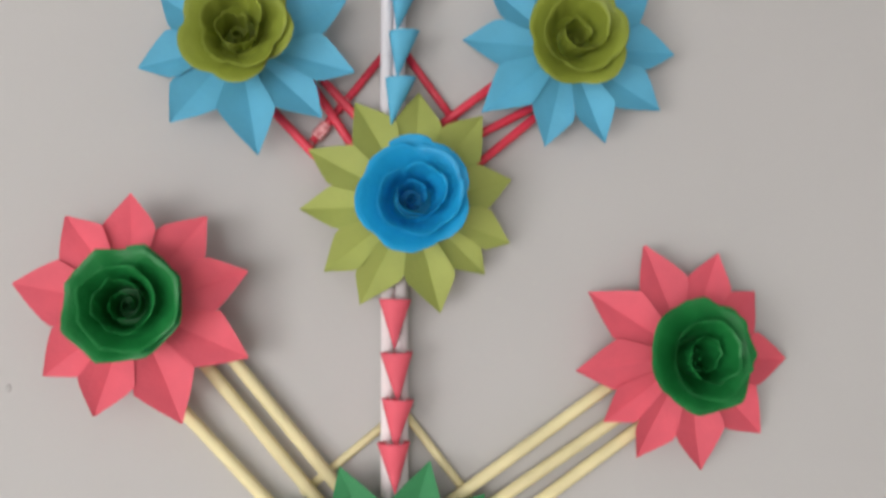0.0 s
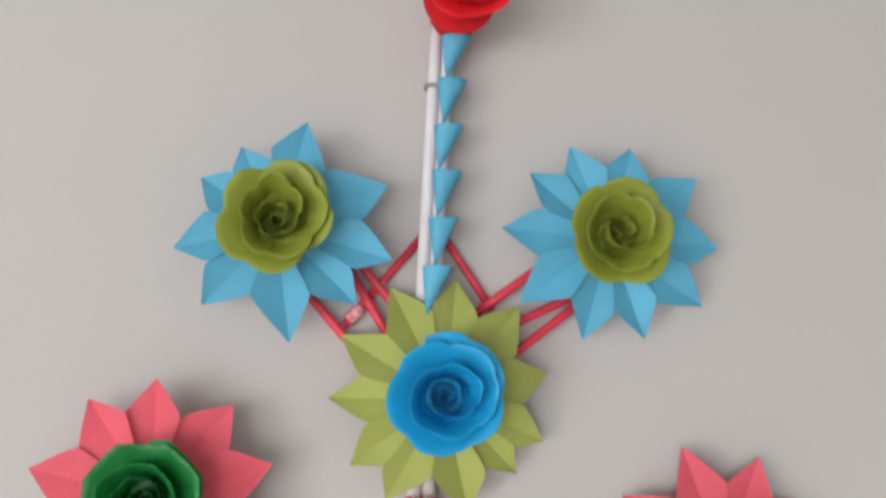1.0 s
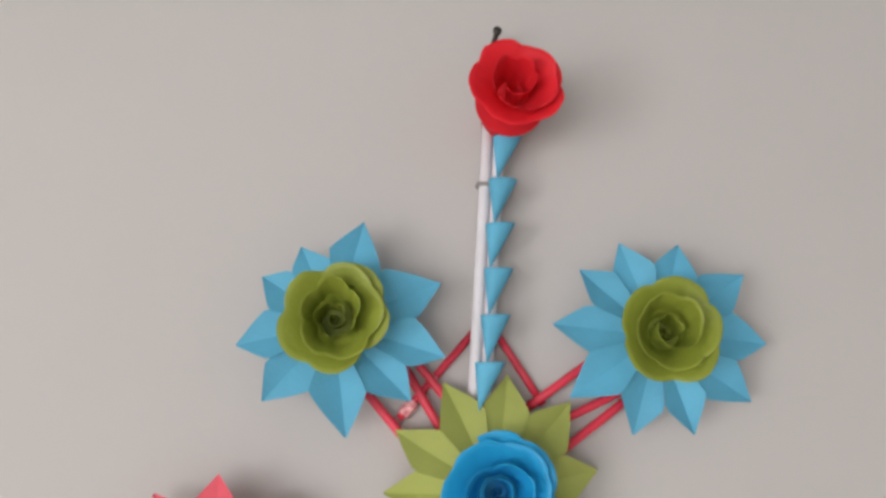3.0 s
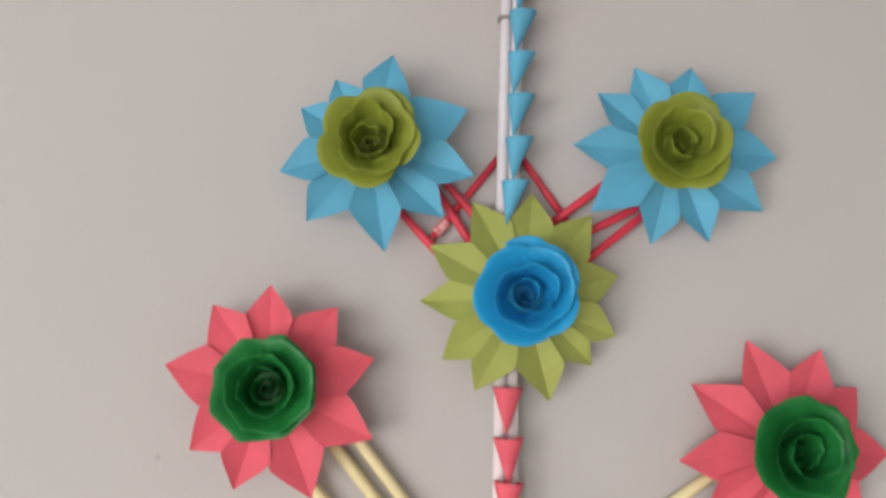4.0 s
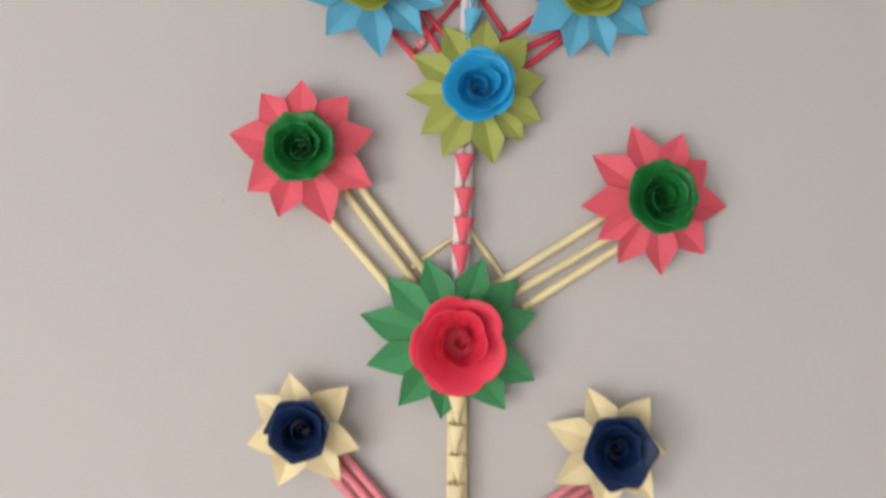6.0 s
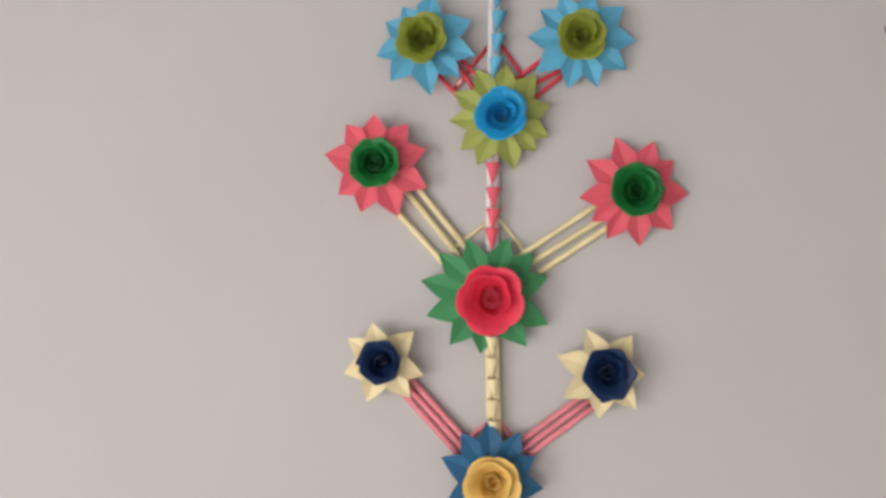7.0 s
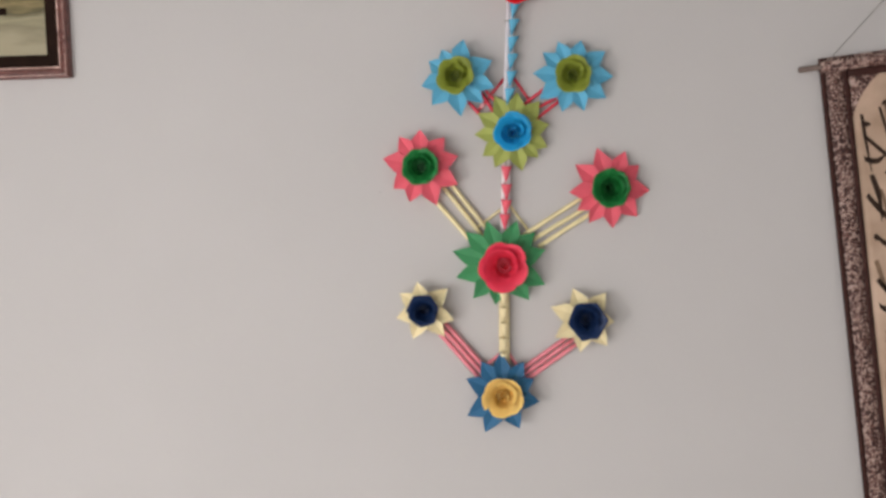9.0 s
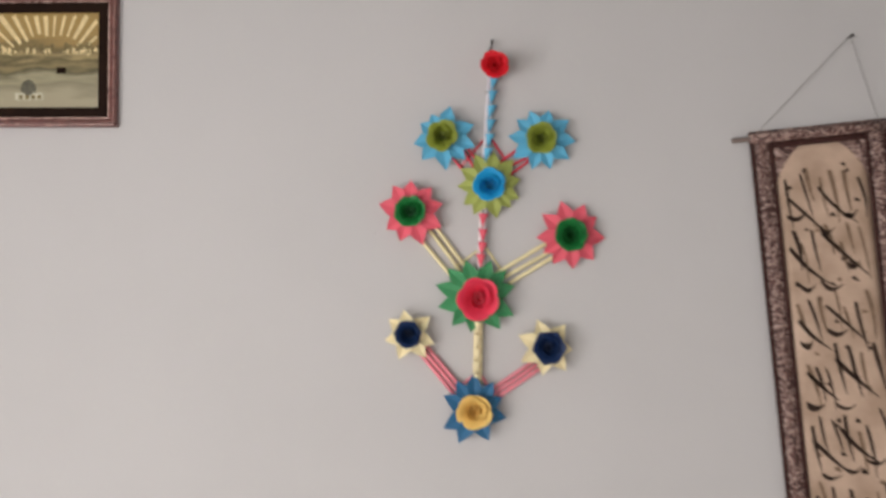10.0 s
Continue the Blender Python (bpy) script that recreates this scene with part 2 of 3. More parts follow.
def flower(parent, x, y, z, petals, petal_mat, rose_mat, label, width, rose, seed, fold=0.010, tilt=(0, 0), back=-0.006, curl=0.0, lift=0.0):
    """A flower of the hanging: a rolled paper boss, a star of folded petals on it, and a rose."""
    rnd = random.Random(seed)
    bm = bmesh.new()
    bmesh.ops.create_cone(bm, cap_ends=True, segments=28, radius1=0.017, radius2=0.019, depth=max(0.004, back - y + 0.001), matrix=pose(0, (back - y) / 2 + 0.0006, 0, 90))
    bmesh.ops.create_cone(bm, cap_ends=True, segments=28, radius1=0.027, radius2=0.027, depth=0.0012, matrix=pose(0, -0.0002, 0, 90))
    base = part_of("paper_flower", bm_mesh("paper_flower", bm, petal_mat or rose_mat), parent, label, pose(x, y, z, tilt[0], 0, tilt[1]))
    for k, (a, L) in enumerate(petals):
        vs, fs = petal_mesh(L, width * rnd.uniform(0.90, 0.98), fold * rnd.uniform(0.8, 1.2), lift + rnd.uniform(-0.004, 0.004), curl + rnd.uniform(-0.02, 0.02), seed * 31 + k, *gaps(petals, k))
        me = mesh_of("petal", vs, fs, petal_mat, False)
        m = Matrix.Rotation(-radians(a), 4, "Y") @ Matrix.Rotation(radians(rnd.uniform(-6, 7)), 4, "X")
        part_of("petal", me, base, "", pose(0, -0.0008 - 0.0004 * (k % 3), 0) @ m)
    R, depth, lobes, turns, scallop, dx, dz, heart = rose
    part_of("rose", rose_mesh("rose", R, depth, lobes, turns, rose_mat, seed, scallop, heart, lobes > 5.5), base, "", pose(dx, -0.0062, dz, 0, rnd.uniform(0, 360), 0))
    return base


def gaps(petals, k):
    """Half the angles from petal k to its neighbours, clockwise and anticlockwise."""
    a = petals[k][0]
    others = [(b - a) % 360 for n, (b, _) in enumerate(petals) if n != k]
    return radians(min(60, 360 - max(others)) / 2), radians(min(60, min(others)) / 2)


def cone_mesh(name, r, length, mat, seed, skew=0.0):
    """A paper cone, open above, point down, with an overlapping seam; skew sets its point off to one side and slants its mouth."""
    rnd = random.Random(seed)
    skew *= rnd.uniform(0.85, 1.15)
    verts, faces, n = [], [], 24
    for s, f in ((1, 0.04), (0.5, 0.52), (0.04, 0.97), (0.0, 1.0), (0.0, 0.93), (0.5, 0.46), (0.97, 0.03)):
        for i in range(n):
            a = math.tau * i / n
            slant = 0.08 * math.cos(a + 0.7) if s < 0.1 else 0
            rr = r * f * (1.035 if i in (4, 5) else 1.0) * (1 + 0.02 * math.sin(3 * a + seed))
            x = rr * math.cos(a)
            verts.append((x - skew * r * s, rr * 0.8 * math.sin(a), -length * (s + slant * 0.35) + 0.26 * skew * x * (1 - s)))
    for k in range(6):
        for i in range(n):
            j = (i + 1) % n
            faces.append((k * n + i, k * n + j, (k + 1) * n + j, (k + 1) * n + i))
    faces.append(tuple(range(n)))
    return mesh_of(name, verts, faces, mat, True)


hanging = tagged(new("wall_hanging"), "tall handmade paper flower wall hanging on a nail", "wall hanging")
hanging.empty_display_size = 0.05

# stem tubes: each stretch is two rolled sheets side by side
for (xa, za), (xb, zb), r, mats in (((0.0335, 2.165), (0.0215, 1.86), 0.0047, P_white), ((0.0225, 1.83), (0.015, 1.58), 0.0050, P_blush), ((0.0135, 1.57), (0.015, 1.31), 0.0058, P_cream)):
    straight("stem_tube", (xa - r, -0.015, za), (xb - r, -0.014, zb), r, mats, hanging)
    straight("stem_tube", (xa + r, -0.015, za), (xb + r, -0.014, zb), r, mats, hanging)
for k in range(6):
    f = k / 5
    part_of("cone", cone_mesh("cone", 0.0118, 0.036, P_sky, k, 0.62), hanging, "sky-blue paper cone" if k == 0 else "", pose(0.0415 - 0.0115 * f + 0.001 * math.sin(5 * k), -0.027, 2.116 - 0.1775 * f, 0, 1 + 2 * math.sin(3 * k), 20))
for k, (x, z) in enumerate(((0.0205, 1.776), (0.0205, 1.738), (0.0205, 1.705), (0.0165, 1.675))):
    part_of("cone", cone_mesh("cone", 0.0118, 0.0355, P_coral, k + 10, 0.12), hanging, "coral-pink paper cone" if k == 0 else "", pose(x, -0.026, z, 0, (0, -2, 3, -2)[k], 10))
for k in range(5):
    part_of("cone", cone_mesh("cone", 0.0108, 0.034, P_cream, k + 20), hanging, "cream paper cone" if k == 0 else "", pose(0.0138 + 0.0006 * math.sin(4 * k), -0.026, 1.508 - 0.0325 * k, 0, 3 * math.sin(2 * k), 15))
bm = bmesh.new()
box_bm(bm, 0.0185, 0.041, -0.0205, -0.0085, 2.0775, 2.0805, 0.0006)
part_of("tape_band", bm_mesh("tape_band", bm, M_tape), hanging, "narrow grey band round the white tube", pose(0, -0.0004, 0))

# side arms: rolled straws flat against the wall
for p, q in (((-0.149, 1.724), (-0.039, 1.599)), ((-0.139, 1.765), (-0.014, 1.606)), ((-0.121, 1.770), (-0.008, 1.625))):
    straight("arm_straw", (p[0], -0.0108, p[1]), (q[0], -0.0108, q[1]), 0.0047, P_straw, hanging)
for p, q in (((0.220, 1.7325), (0.050, 1.625)), ((0.235, 1.713), (0.075, 1.6185)), ((0.240, 1.700), (0.088, 1.604))):
    straight("arm_straw", (p[0], -0.0108, p[1]), (q[0], -0.0108, q[1]), 0.0047, P_straw, hanging)
straight("brace_straw", (0.016, -0.0034, 1.689), (-0.049, -0.0034, 1.640), 0.0031, P_straw, hanging)
straight("brace_straw", (0.027, -0.0034, 1.693), (0.073, -0.0034, 1.630), 0.0031, P_straw, hanging)
for p, q in (((-0.085, 1.942), (-0.012, 1.860)), ((-0.052, 1.965), (0.012, 1.862)), ((-0.043, 1.960), (0.018, 1.890))):
    straight("arm_straw", (p[0], -0.0102, p[1]), (q[0], -0.0102, q[1]), 0.0034, P_redstraw, hanging)
for p, q in (((0.056, 1.904), (0.140, 1.966)), ((0.070, 1.890), (0.150, 1.930)), ((0.070, 1.863), (0.150, 1.926))):
    straight("arm_straw", (p[0], -0.0102, p[1]), (q[0], -0.0102, q[1]), 0.0034, P_redstraw, hanging)
straight("brace_straw", (0.022, -0.0034, 1.967), (-0.036, -0.0034, 1.897), 0.0031, P_redstraw, hanging)
straight("brace_straw", (0.034, -0.0034, 1.968), (0.073, -0.0034, 1.910), 0.0031, P_redstraw, hanging)
for k in range(3):
    dx, dz = 0.0085 * k, 0.0085 * k
    straight("arm_straw", (-0.142 + dx, -0.0126, 1.438 + dz), (-0.030 + dx, -0.0126, 1.310 + dz), 0.0048, P_pinkstraw, hanging)
    straight("arm_straw", (0.172 + 0.006 * k, -0.0126, 1.426 - 0.0105 * k), (0.032 + 0.006 * k, -0.0126, 1.326 - 0.0105 * k), 0.0048, P_pinkstraw, hanging)
straight("brace_straw", (0.015, -0.0042, 1.379), (-0.036, -0.0042, 1.338), 0.0037, P_pinkstraw, hanging)
straight("brace_straw", (0.015, -0.0042, 1.385), (0.052, -0.0042, 1.330), 0.0037, P_pinkstraw, hanging)

# the ten flowers: petals by angle and length; rose: radius, depth, lobes, turns, scallop, offset x and z, heart
flower(hanging, -0.087, -0.032, 1.963, ((75, 0.079), (115, 0.062), (148, 0.063), (195, 0.072), (231, 0.075), (279, 0.083), (317, 0.080), (345, 0.085), (22, 0.084)), P_sky, P_moss,
       "sky-blue paper star with a moss-green rolled rose", 0.0275, (0.0400, 0.034, 5.3, 4.6, 0.2, 0.002, 0.000, 0.08), 3)
flower(hanging, 0.158, -0.022, 1.963, ((111, 0.076), (74, 0.075), (35, 0.083), (-1, 0.086), (-35, 0.086), (-71, 0.078), (-105, 0.077), (-144, 0.083), (176, 0.081), (142, 0.077)), P_sky, P_moss,
       "sky-blue paper star with a moss-green rolled rose", 0.0265, (0.039, 0.036, 4.6, 4.3, 0.15, 0.0, 0.0, 0.08), 4)
flower(hanging, 0.034, -0.026, 1.845, ((115, 0.087), (83, 0.086), (49, 0.087), (12, 0.078), (-22, 0.079), (-43, 0.075), (-76, 0.082), (-118, 0.081), (-143, 0.079), (-178, 0.080), (151, 0.084)), P_olive, P_azure,
       "olive-green paper star with a bright blue rolled rose", 0.0265, (0.0405, 0.036, 5.3, 4.8, 0.12, 0.0, 0.0, 0.08), 5, fold=0.0125, lift=0.012)
flower(hanging, -0.160, -0.033, 1.776, ((91, 0.078), (51, 0.079), (15, 0.081), (-26, 0.086), (-67, 0.087), (-109, 0.077), (-142, 0.074), (167, 0.082), (125, 0.078)), P_coral, P_green,
       "coral-pink paper star with a deep green rolled rose", 0.029, (0.0405, 0.034, 8.0, 5.6, 0.07, 0.0, 0.0, 0.09), 6)
flower(hanging, 0.237, -0.021, 1.727, ((106, 0.088), (67, 0.084), (36, 0.080), (-4, 0.088), (-44, 0.085), (-85, 0.085), (-120, 0.084), (-145, 0.080), (-175, 0.084), (145, 0.087)), P_coral, P_green,
       "coral-pink paper star with a deep green rolled rose", 0.0285, (0.042, 0.036, 6.7, 5.2, 0.07, -0.003, 0.0, 0.08), 7, lift=0.009, tilt=(0, 5))
flower(hanging, 0.009, -0.028, 1.568, ((108, 0.097), (71, 0.098), (44, 0.098), (18, 0.098), (-26, 0.102), (-53, 0.096), (-98, 0.088), (-129, 0.094), (-164, 0.100), (165, 0.107), (137, 0.102)), P_leaf, P_rose,
       "leaf-green paper star with a large rose-pink rolled rose", 0.029, (0.054, 0.042, 5.2, 3.9, 0.16, 0.004, 0.0, 0.07), 8, lift=0.008)
flower(hanging, -0.156, -0.032, 1.474, ((104, 0.060), (42, 0.066), (-20, 0.067), (-54, 0.072), (-112, 0.068), (-161, 0.062), (146, 0.062)), P_cream, P_navy,
       "cream paper star with a navy blue rolled rose", 0.0225, (0.0355, 0.032, 6.4, 4.4, 0.10, 0.0, 0.0, 0.06), 9)
flower(hanging, 0.185, -0.026, 1.453, ((112, 0.068), (50, 0.068), (-8, 0.062), (-52, 0.076), (-97, 0.074), (-147, 0.075), (163, 0.075)), P_cream, P_navy,
       "cream paper star with a navy blue rolled rose", 0.0235, (0.043, 0.034, 5.6, 4.4, 0.14, 0.002, 0.0, 0.06), 10)
flower(hanging, 0.009, -0.032, 1.289, ((92, 0.092), (58, 0.084), (28, 0.075), (-11, 0.081), (-64, 0.081), (-115, 0.089), (-148, 0.088), (155, 0.084), (122, 0.086)), P_denim, P_yellow,
       "denim-blue paper star with a warm yellow rolled rose", 0.0275, (0.044, 0.036, 4.7, 4.0, 0.12, 0.0, 0.002, 0.06), 11)
flower(hanging, 0.040, -0.052, 2.134, (), None, P_red, "red rolled paper rose without a star", 0.02, (0.0345, 0.038, 5.2, 3.6, 0.13, 0.0, 0.0, 0.1), 12)

# hanging loop and its nail
bm = bmesh.new()
bmesh.ops.create_cone(bm, cap_ends=True, segments=14, radius1=0.0022, radius2=0.0022, depth=0.04, matrix=pose(0.032, -0.012, 2.2035, 90))
bmesh.ops.create_cone(bm, cap_ends=True, segments=16, radius1=0.0036, radius2=0.0036, depth=0.002, matrix=pose(0.032, -0.033, 2.2035, 90))
tagged(new("nail", bm_mesh("nail", bm, M_nail, True)), "dark iron nail driven into the wall", "nail")
loop_rnd = random.Random(8)
for turn, (lean, top) in enumerate(((0.0035, 2.2035), (-0.0035, 2.190), (0.0065, 2.2085))):
    loop_curve = bpy.data.curves.new("hanging_loop", "CURVE")
    loop_curve.dimensions, loop_curve.bevel_depth, loop_curve.bevel_resolution = "3D", 0.0009, 2
    sp = loop_curve.splines.new("POLY")
    sp.points.add(24)
    for i in range(25):
        u = i / 24
        a = 2 * math.pi * 2.5 * u + 2.1 * turn
        wide = 0.0026 * (1 - 0.5 * u)
        sp.points[i].co = (0.0285 + lean * u + wide * math.cos(a) + loop_rnd.uniform(-0.0004, 0.0004), -0.018 + 0.6 * wide * math.sin(a), 2.155 + (top - 2.155) * math.sin(u * math.pi * 0.55) / math.sin(math.pi * 0.55), 1)
    loop_curve.materials.append(M_thread)
    loop_ob = new("hanging_loop", loop_curve)
    loop_ob.parent = hanging
    tagged(loop_ob, "dark twisted wire of the hanging loop")
bm = bmesh.new()
bmesh.ops.create_icosphere(bm, subdivisions=2, radius=0.0042, matrix=pose(0.0295, -0.018, 2.172) @ Matrix.Diagonal((1.25, 0.8, 0.9, 1)))
for v in bm.verts:
    v.co += 0.0012 * Vector((noise.noise(v.co * 400), noise.noise(v.co * 400 + Vector((5, 0, 0))), noise.noise(v.co * 400 + Vector((0, 5, 0)))))
part_of("loop_knot", bm_mesh("loop_knot", bm, M_thread, True), hanging, "dark knotted end of the loop")


def tape_wrap(p, q, r, seed):
    """A crumpled scrap of clear sticky tape wound round a straw from p to q."""
    p, q = Vector(p), Vector(q)
    d = (q - p).normalized()
    u = d.cross(Vector((0, 1, 0))).normalized()
    w = d.cross(u).normalized()
    n, m, vs, fs = 14, 8, [], []
    for k in range(m + 1):
        for i in range(n):
            a = math.tau * i / n
            c = p + (q - p) * (k / m)
            rr = r * (1.12 + 0.30 * noise.noise(Vector((2.2 * math.cos(a), 2.2 * math.sin(a), 2.5 * k / m + 7 * seed))) + (0.2 if i == seed % n else 0))
            vs.append(c + u * math.cos(a) * rr + w * math.sin(a) * rr)
    for k in range(m):
        for i in range(n):
            j = (i + 1) % n
            fs.append((k * n + i, k * n + j, (k + 1) * n + j, (k + 1) * n + i))
    fs += [tuple(range(n)), tuple(range((m + 1) * n - 1, m * n - 1, -1))]
    return part_of("tape_wrap", mesh_of("tape_wrap", vs, fs, M_clear_tape), hanging, "crumpled shiny sticky tape round a straw")


tape_wrap((-0.0145, -0.0045, 1.9225), (-0.0095, -0.0042, 1.9285), 0.0036, 2)
tape_wrap((-0.0335, -0.0048, 1.8995), (-0.0255, -0.0045, 1.9095), 0.0042, 5)
tape_wrap((-0.0405, -0.0042, 1.8915), (-0.0365, -0.0040, 1.8965), 0.0032, 9)


# ---- framed picture ----
M_mould = material("rosewood_moulding", (0.17, 0.065, 0.055), rough=0.35, vary=0.35, scale=60, fine=400, bump=0.2, spec=0.5)
M_bead = material("pinkish_gilt_bead", (0.82, 0.56, 0.48), rough=0.22, vary=0.3, scale=70, metal=0.45, dark=(0.16, 0.07, 0.06))
M_mat = material("dark_brown_mount", (0.016, 0.007, 0.004), rough=0.7, vary=0.25, scale=30, spec=0.08)


def print_material():
    m = bpy.data.materials.new("gold_print")
    m.use_nodes = True
    nt = m.node_tree
    b = nt.nodes["Principled BSDF"]
    tc = nt.nodes.new("ShaderNodeTexCoord")
    n = nt.nodes.new("ShaderNodeTexNoise")
    n.inputs["Scale"].default_value, n.inputs["Detail"].default_value = 18, 6
    mp = nt.nodes.new("ShaderNodeMapping")
    mp.inputs["Scale"].default_value = (0.35, 1, 1.6)
    nt.links.new(tc.outputs["Object"], mp.inputs["Vector"])
    nt.links.new(mp.outputs["Vector"], n.inputs["Vector"])
    sep = nt.nodes.new("ShaderNodeSeparateXYZ")
    nt.links.new(tc.outputs["Object"], sep.inputs[0])
    add = nt.nodes.new("ShaderNodeMath")
    add.operation = "MULTIPLY_ADD"
    add.inputs[1].default_value = 4.2
    nt.links.new(sep.outputs["Z"], add.inputs[0])
    sc = nt.nodes.new("ShaderNodeMath")
    sc.operation = "MULTIPLY_ADD"
    sc.inputs[1].default_value, sc.inputs[2].default_value = 0.5, 0.25
    nt.links.new(n.outputs["Fac"], sc.inputs[0])
    nt.links.new(sc.outputs[0], add.inputs[2])
    r = nt.nodes.new("ShaderNodeValToRGB")
    els = r.color_ramp.elements
    els[0].position, els[0].color = 0.1, (0.36, 0.31, 0.20, 1)
    els[1].position, els[1].color = 0.95, (0.36, 0.23, 0.07, 1)
    for p, c in ((0.22, (0.23, 0.20, 0.12, 1)), (0.30, (0.34, 0.30, 0.18, 1)), (0.40, (0.09, 0.075, 0.03, 1)), (0.46, (0.25, 0.19, 0.08, 1)), (0.51, (0.11, 0.085, 0.03, 1)), (0.56, (0.36, 0.27, 0.12, 1)), (0.62, (0.15, 0.11, 0.04, 1)), (0.72, (0.34, 0.22, 0.07, 1))):
        e = els.new(p)
        e.color = c
    nt.links.new(add.outputs[0], r.inputs["Fac"])
    nt.links.new(r.outputs[0], b.inputs["Base Color"])
    b.inputs["Roughness"].default_value = 0.35
    return m


M_print = print_material()
M_ray = material("pale_gold_ink", (0.78, 0.62, 0.33), rough=0.35, vary=0.15, scale=60)
M_print_dark = material("dark_olive_ink", (0.20, 0.15, 0.06), rough=0.4, vary=0.3, scale=80)
M_pale_stone = material("pale_stone_ink", (0.56, 0.52, 0.38), rough=0.4, vary=0.2, scale=80)
M_print_grey = material("grey_green_ink", (0.12, 0.11, 0.075), rough=0.4, vary=0.3, scale=80)

FX1, FX0, FZ0, FZ1 = -0.916, -1.381, 1.972, 2.315
pic = tagged(new("picture_frame"), "rosewood beaded frame with a gold landscape print", "picture frame")
pic.matrix_world = pose((FX0 + FX1) / 2, 0, (FZ0 + FZ1) / 2, 0, -1.0, 0)
pw, ph = (FX1 - FX0) / 2, (FZ1 - FZ0) / 2
# moulding profile: inset from the outer edge, and height off the wall
PROFILE = ((0.0, 0.0), (0.0, 0.016), (0.003, 0.021), (0.008, 0.022), (0.011, 0.018), (0.014, 0.0195), (0.018, 0.017), (0.021, 0.012), (0.0215, 0.006), (0.0215, 0.0))
for name, a, b in (("moulding", (-1, -1), (1, -1)), ("moulding", (1, -1), (1, 1)), ("moulding", (1, 1), (-1, 1)), ("moulding", (-1, 1), (-1, -1))):
    vs, fs = [], []
    for cx, cz in (a, b):
        for inset, h in PROFILE:
            vs.append((cx * (pw - inset), -h, cz * (ph - inset)))
    k = len(PROFILE)
    for i in range(k):
        j = (i + 1) % k
        fs.append((i, j, k + j, k + i))
    fs += [tuple(range(k)), tuple(range(2 * k - 1, k - 1, -1))]
    side = part_of(name, mesh_of(name, vs, fs, M_mould), pic)
    bm = bmesh.new()
    length = 2 * (pw if a[1] == b[1] else ph) - 0.012
    count = int(length / 0.0075)
    rb = random.Random(count)
    for i in range(count):
        t = (i + 0.5) / count
        px = a[0] * (pw - 0.006) + (b[0] - a[0]) * (pw - 0.006) * t
        pz = a[1] * (ph - 0.006) + (b[1] - a[1]) * (ph - 0.006) * t
        long_x = 0.0033 if a[1] == b[1] else 0.0022
        long_z = 0.0022 if a[1] == b[1] else 0.0033
        bmesh.ops.create_icosphere(bm, subdivisions=1, radius=1, matrix=Matrix.Translation((px, -0.0215, pz)) @ Matrix.Diagonal((long_x * rb.uniform(0.8, 1.1), 0.0022, long_z * rb.uniform(0.8, 1.1), 1)))
    part_of("beading", bm_mesh("beading", bm, M_bead, True), side, "worn pinkish gilt beading")
mi, mo = 0.0505, 0.021
bm = bmesh.new()
for x0, x1, z0, z1 in ((-pw + mo, pw - mo, -ph + mo, -ph + mi), (-pw + mo, pw - mo, ph - mi, ph - mo), (-pw + mo, -pw + mi, -ph + mi, ph - mi), (pw - mi, pw - mo, -ph + mi, ph - mi)):
    box_bm(bm, x0, x1, -0.0095, -0.005, z0, z1)
part_of("mount", bm_mesh("mount", bm, M_mat), pic, "dark brown mount round the print")
# inner lip in pale bead colour: the moulding's lit edge as a strip
bm = bmesh.new()
li, lo = 0.0245, 0.0212
for x0, x1, z0, z1 in ((-pw + lo, pw - lo, -ph + lo, -ph + li), (-pw + lo, pw - lo, ph - li, ph - lo), (-pw + lo, -pw + li, -ph + li, ph - li), (pw - li, pw - lo, -ph + li, ph - li)):
    box_bm(bm, x0, x1, -0.0118, -0.0096, z0, z1)
part_of("lit_edge_lip", bm_mesh("lit_edge_lip", bm, M_bead), pic, "inner lip, pale for the highlight on the moulding's edge")
iw, ih = pw - mi, ph - mi
sheet = part_of("print", box_mesh("print", -iw - 0.002, iw + 0.002, -0.0062, -0.003, -ih - 0.002, ih + 0.002, M_print), pic, "gold print of sun rays over a town")
# sun rays: tapered flat strips that fan out from the skyline
rr = random.Random(4)
cx0, cz0 = 0.055, -0.055
for k in range(14):
    a = radians(31 + 118 * (k + 0.5) / 14)
    d0, half = 0.115 + 0.012 * rr.random(), radians(1.0 + 1.2 * rr.random())
    top = (ih - cz0 - 0.002) / math.sin(a)
    side_limit = ((iw - 0.002 - cx0) if math.cos(a) > 0 else (iw - 0.002 + cx0)) / max(1e-3, abs(math.cos(a)))
    d1 = min(top, side_limit) / (1.03)
    if d1 < d0 + 0.015:
        continue
    vs = [(cx0 + d * math.cos(a + s * half), y, cz0 + d * math.sin(a + s * half)) for y in (-0.0066, -0.0060) for d, s in ((d0, -1), (d1, -1), (d1, 1), (d0, 1))]
    vs = [(max(-iw, min(iw, x)), y, max(-ih, min(ih, z))) for x, y, z in vs]
    part_of("sun_ray", mesh_of("sun_ray", vs, [(0, 1, 2, 3), (7, 6, 5, 4), (0, 4, 5, 1), (1, 5, 6, 2), (2, 6, 7, 3), (3, 7, 4, 0)], M_ray), sheet)
bm = bmesh.new()
for k in range(46):
    x = -iw + 0.006 + (2 * iw - 0.012) * rr.random()
    w, h = 0.002 + 0.005 * rr.random(), 0.004 + 0.016 * rr.random() ** 2
    box_bm(bm, x - w, x + w, -0.0069 - 0.00001 * k, -0.006, 0.018 + 0.004 * rr.random(), 0.026 + h)
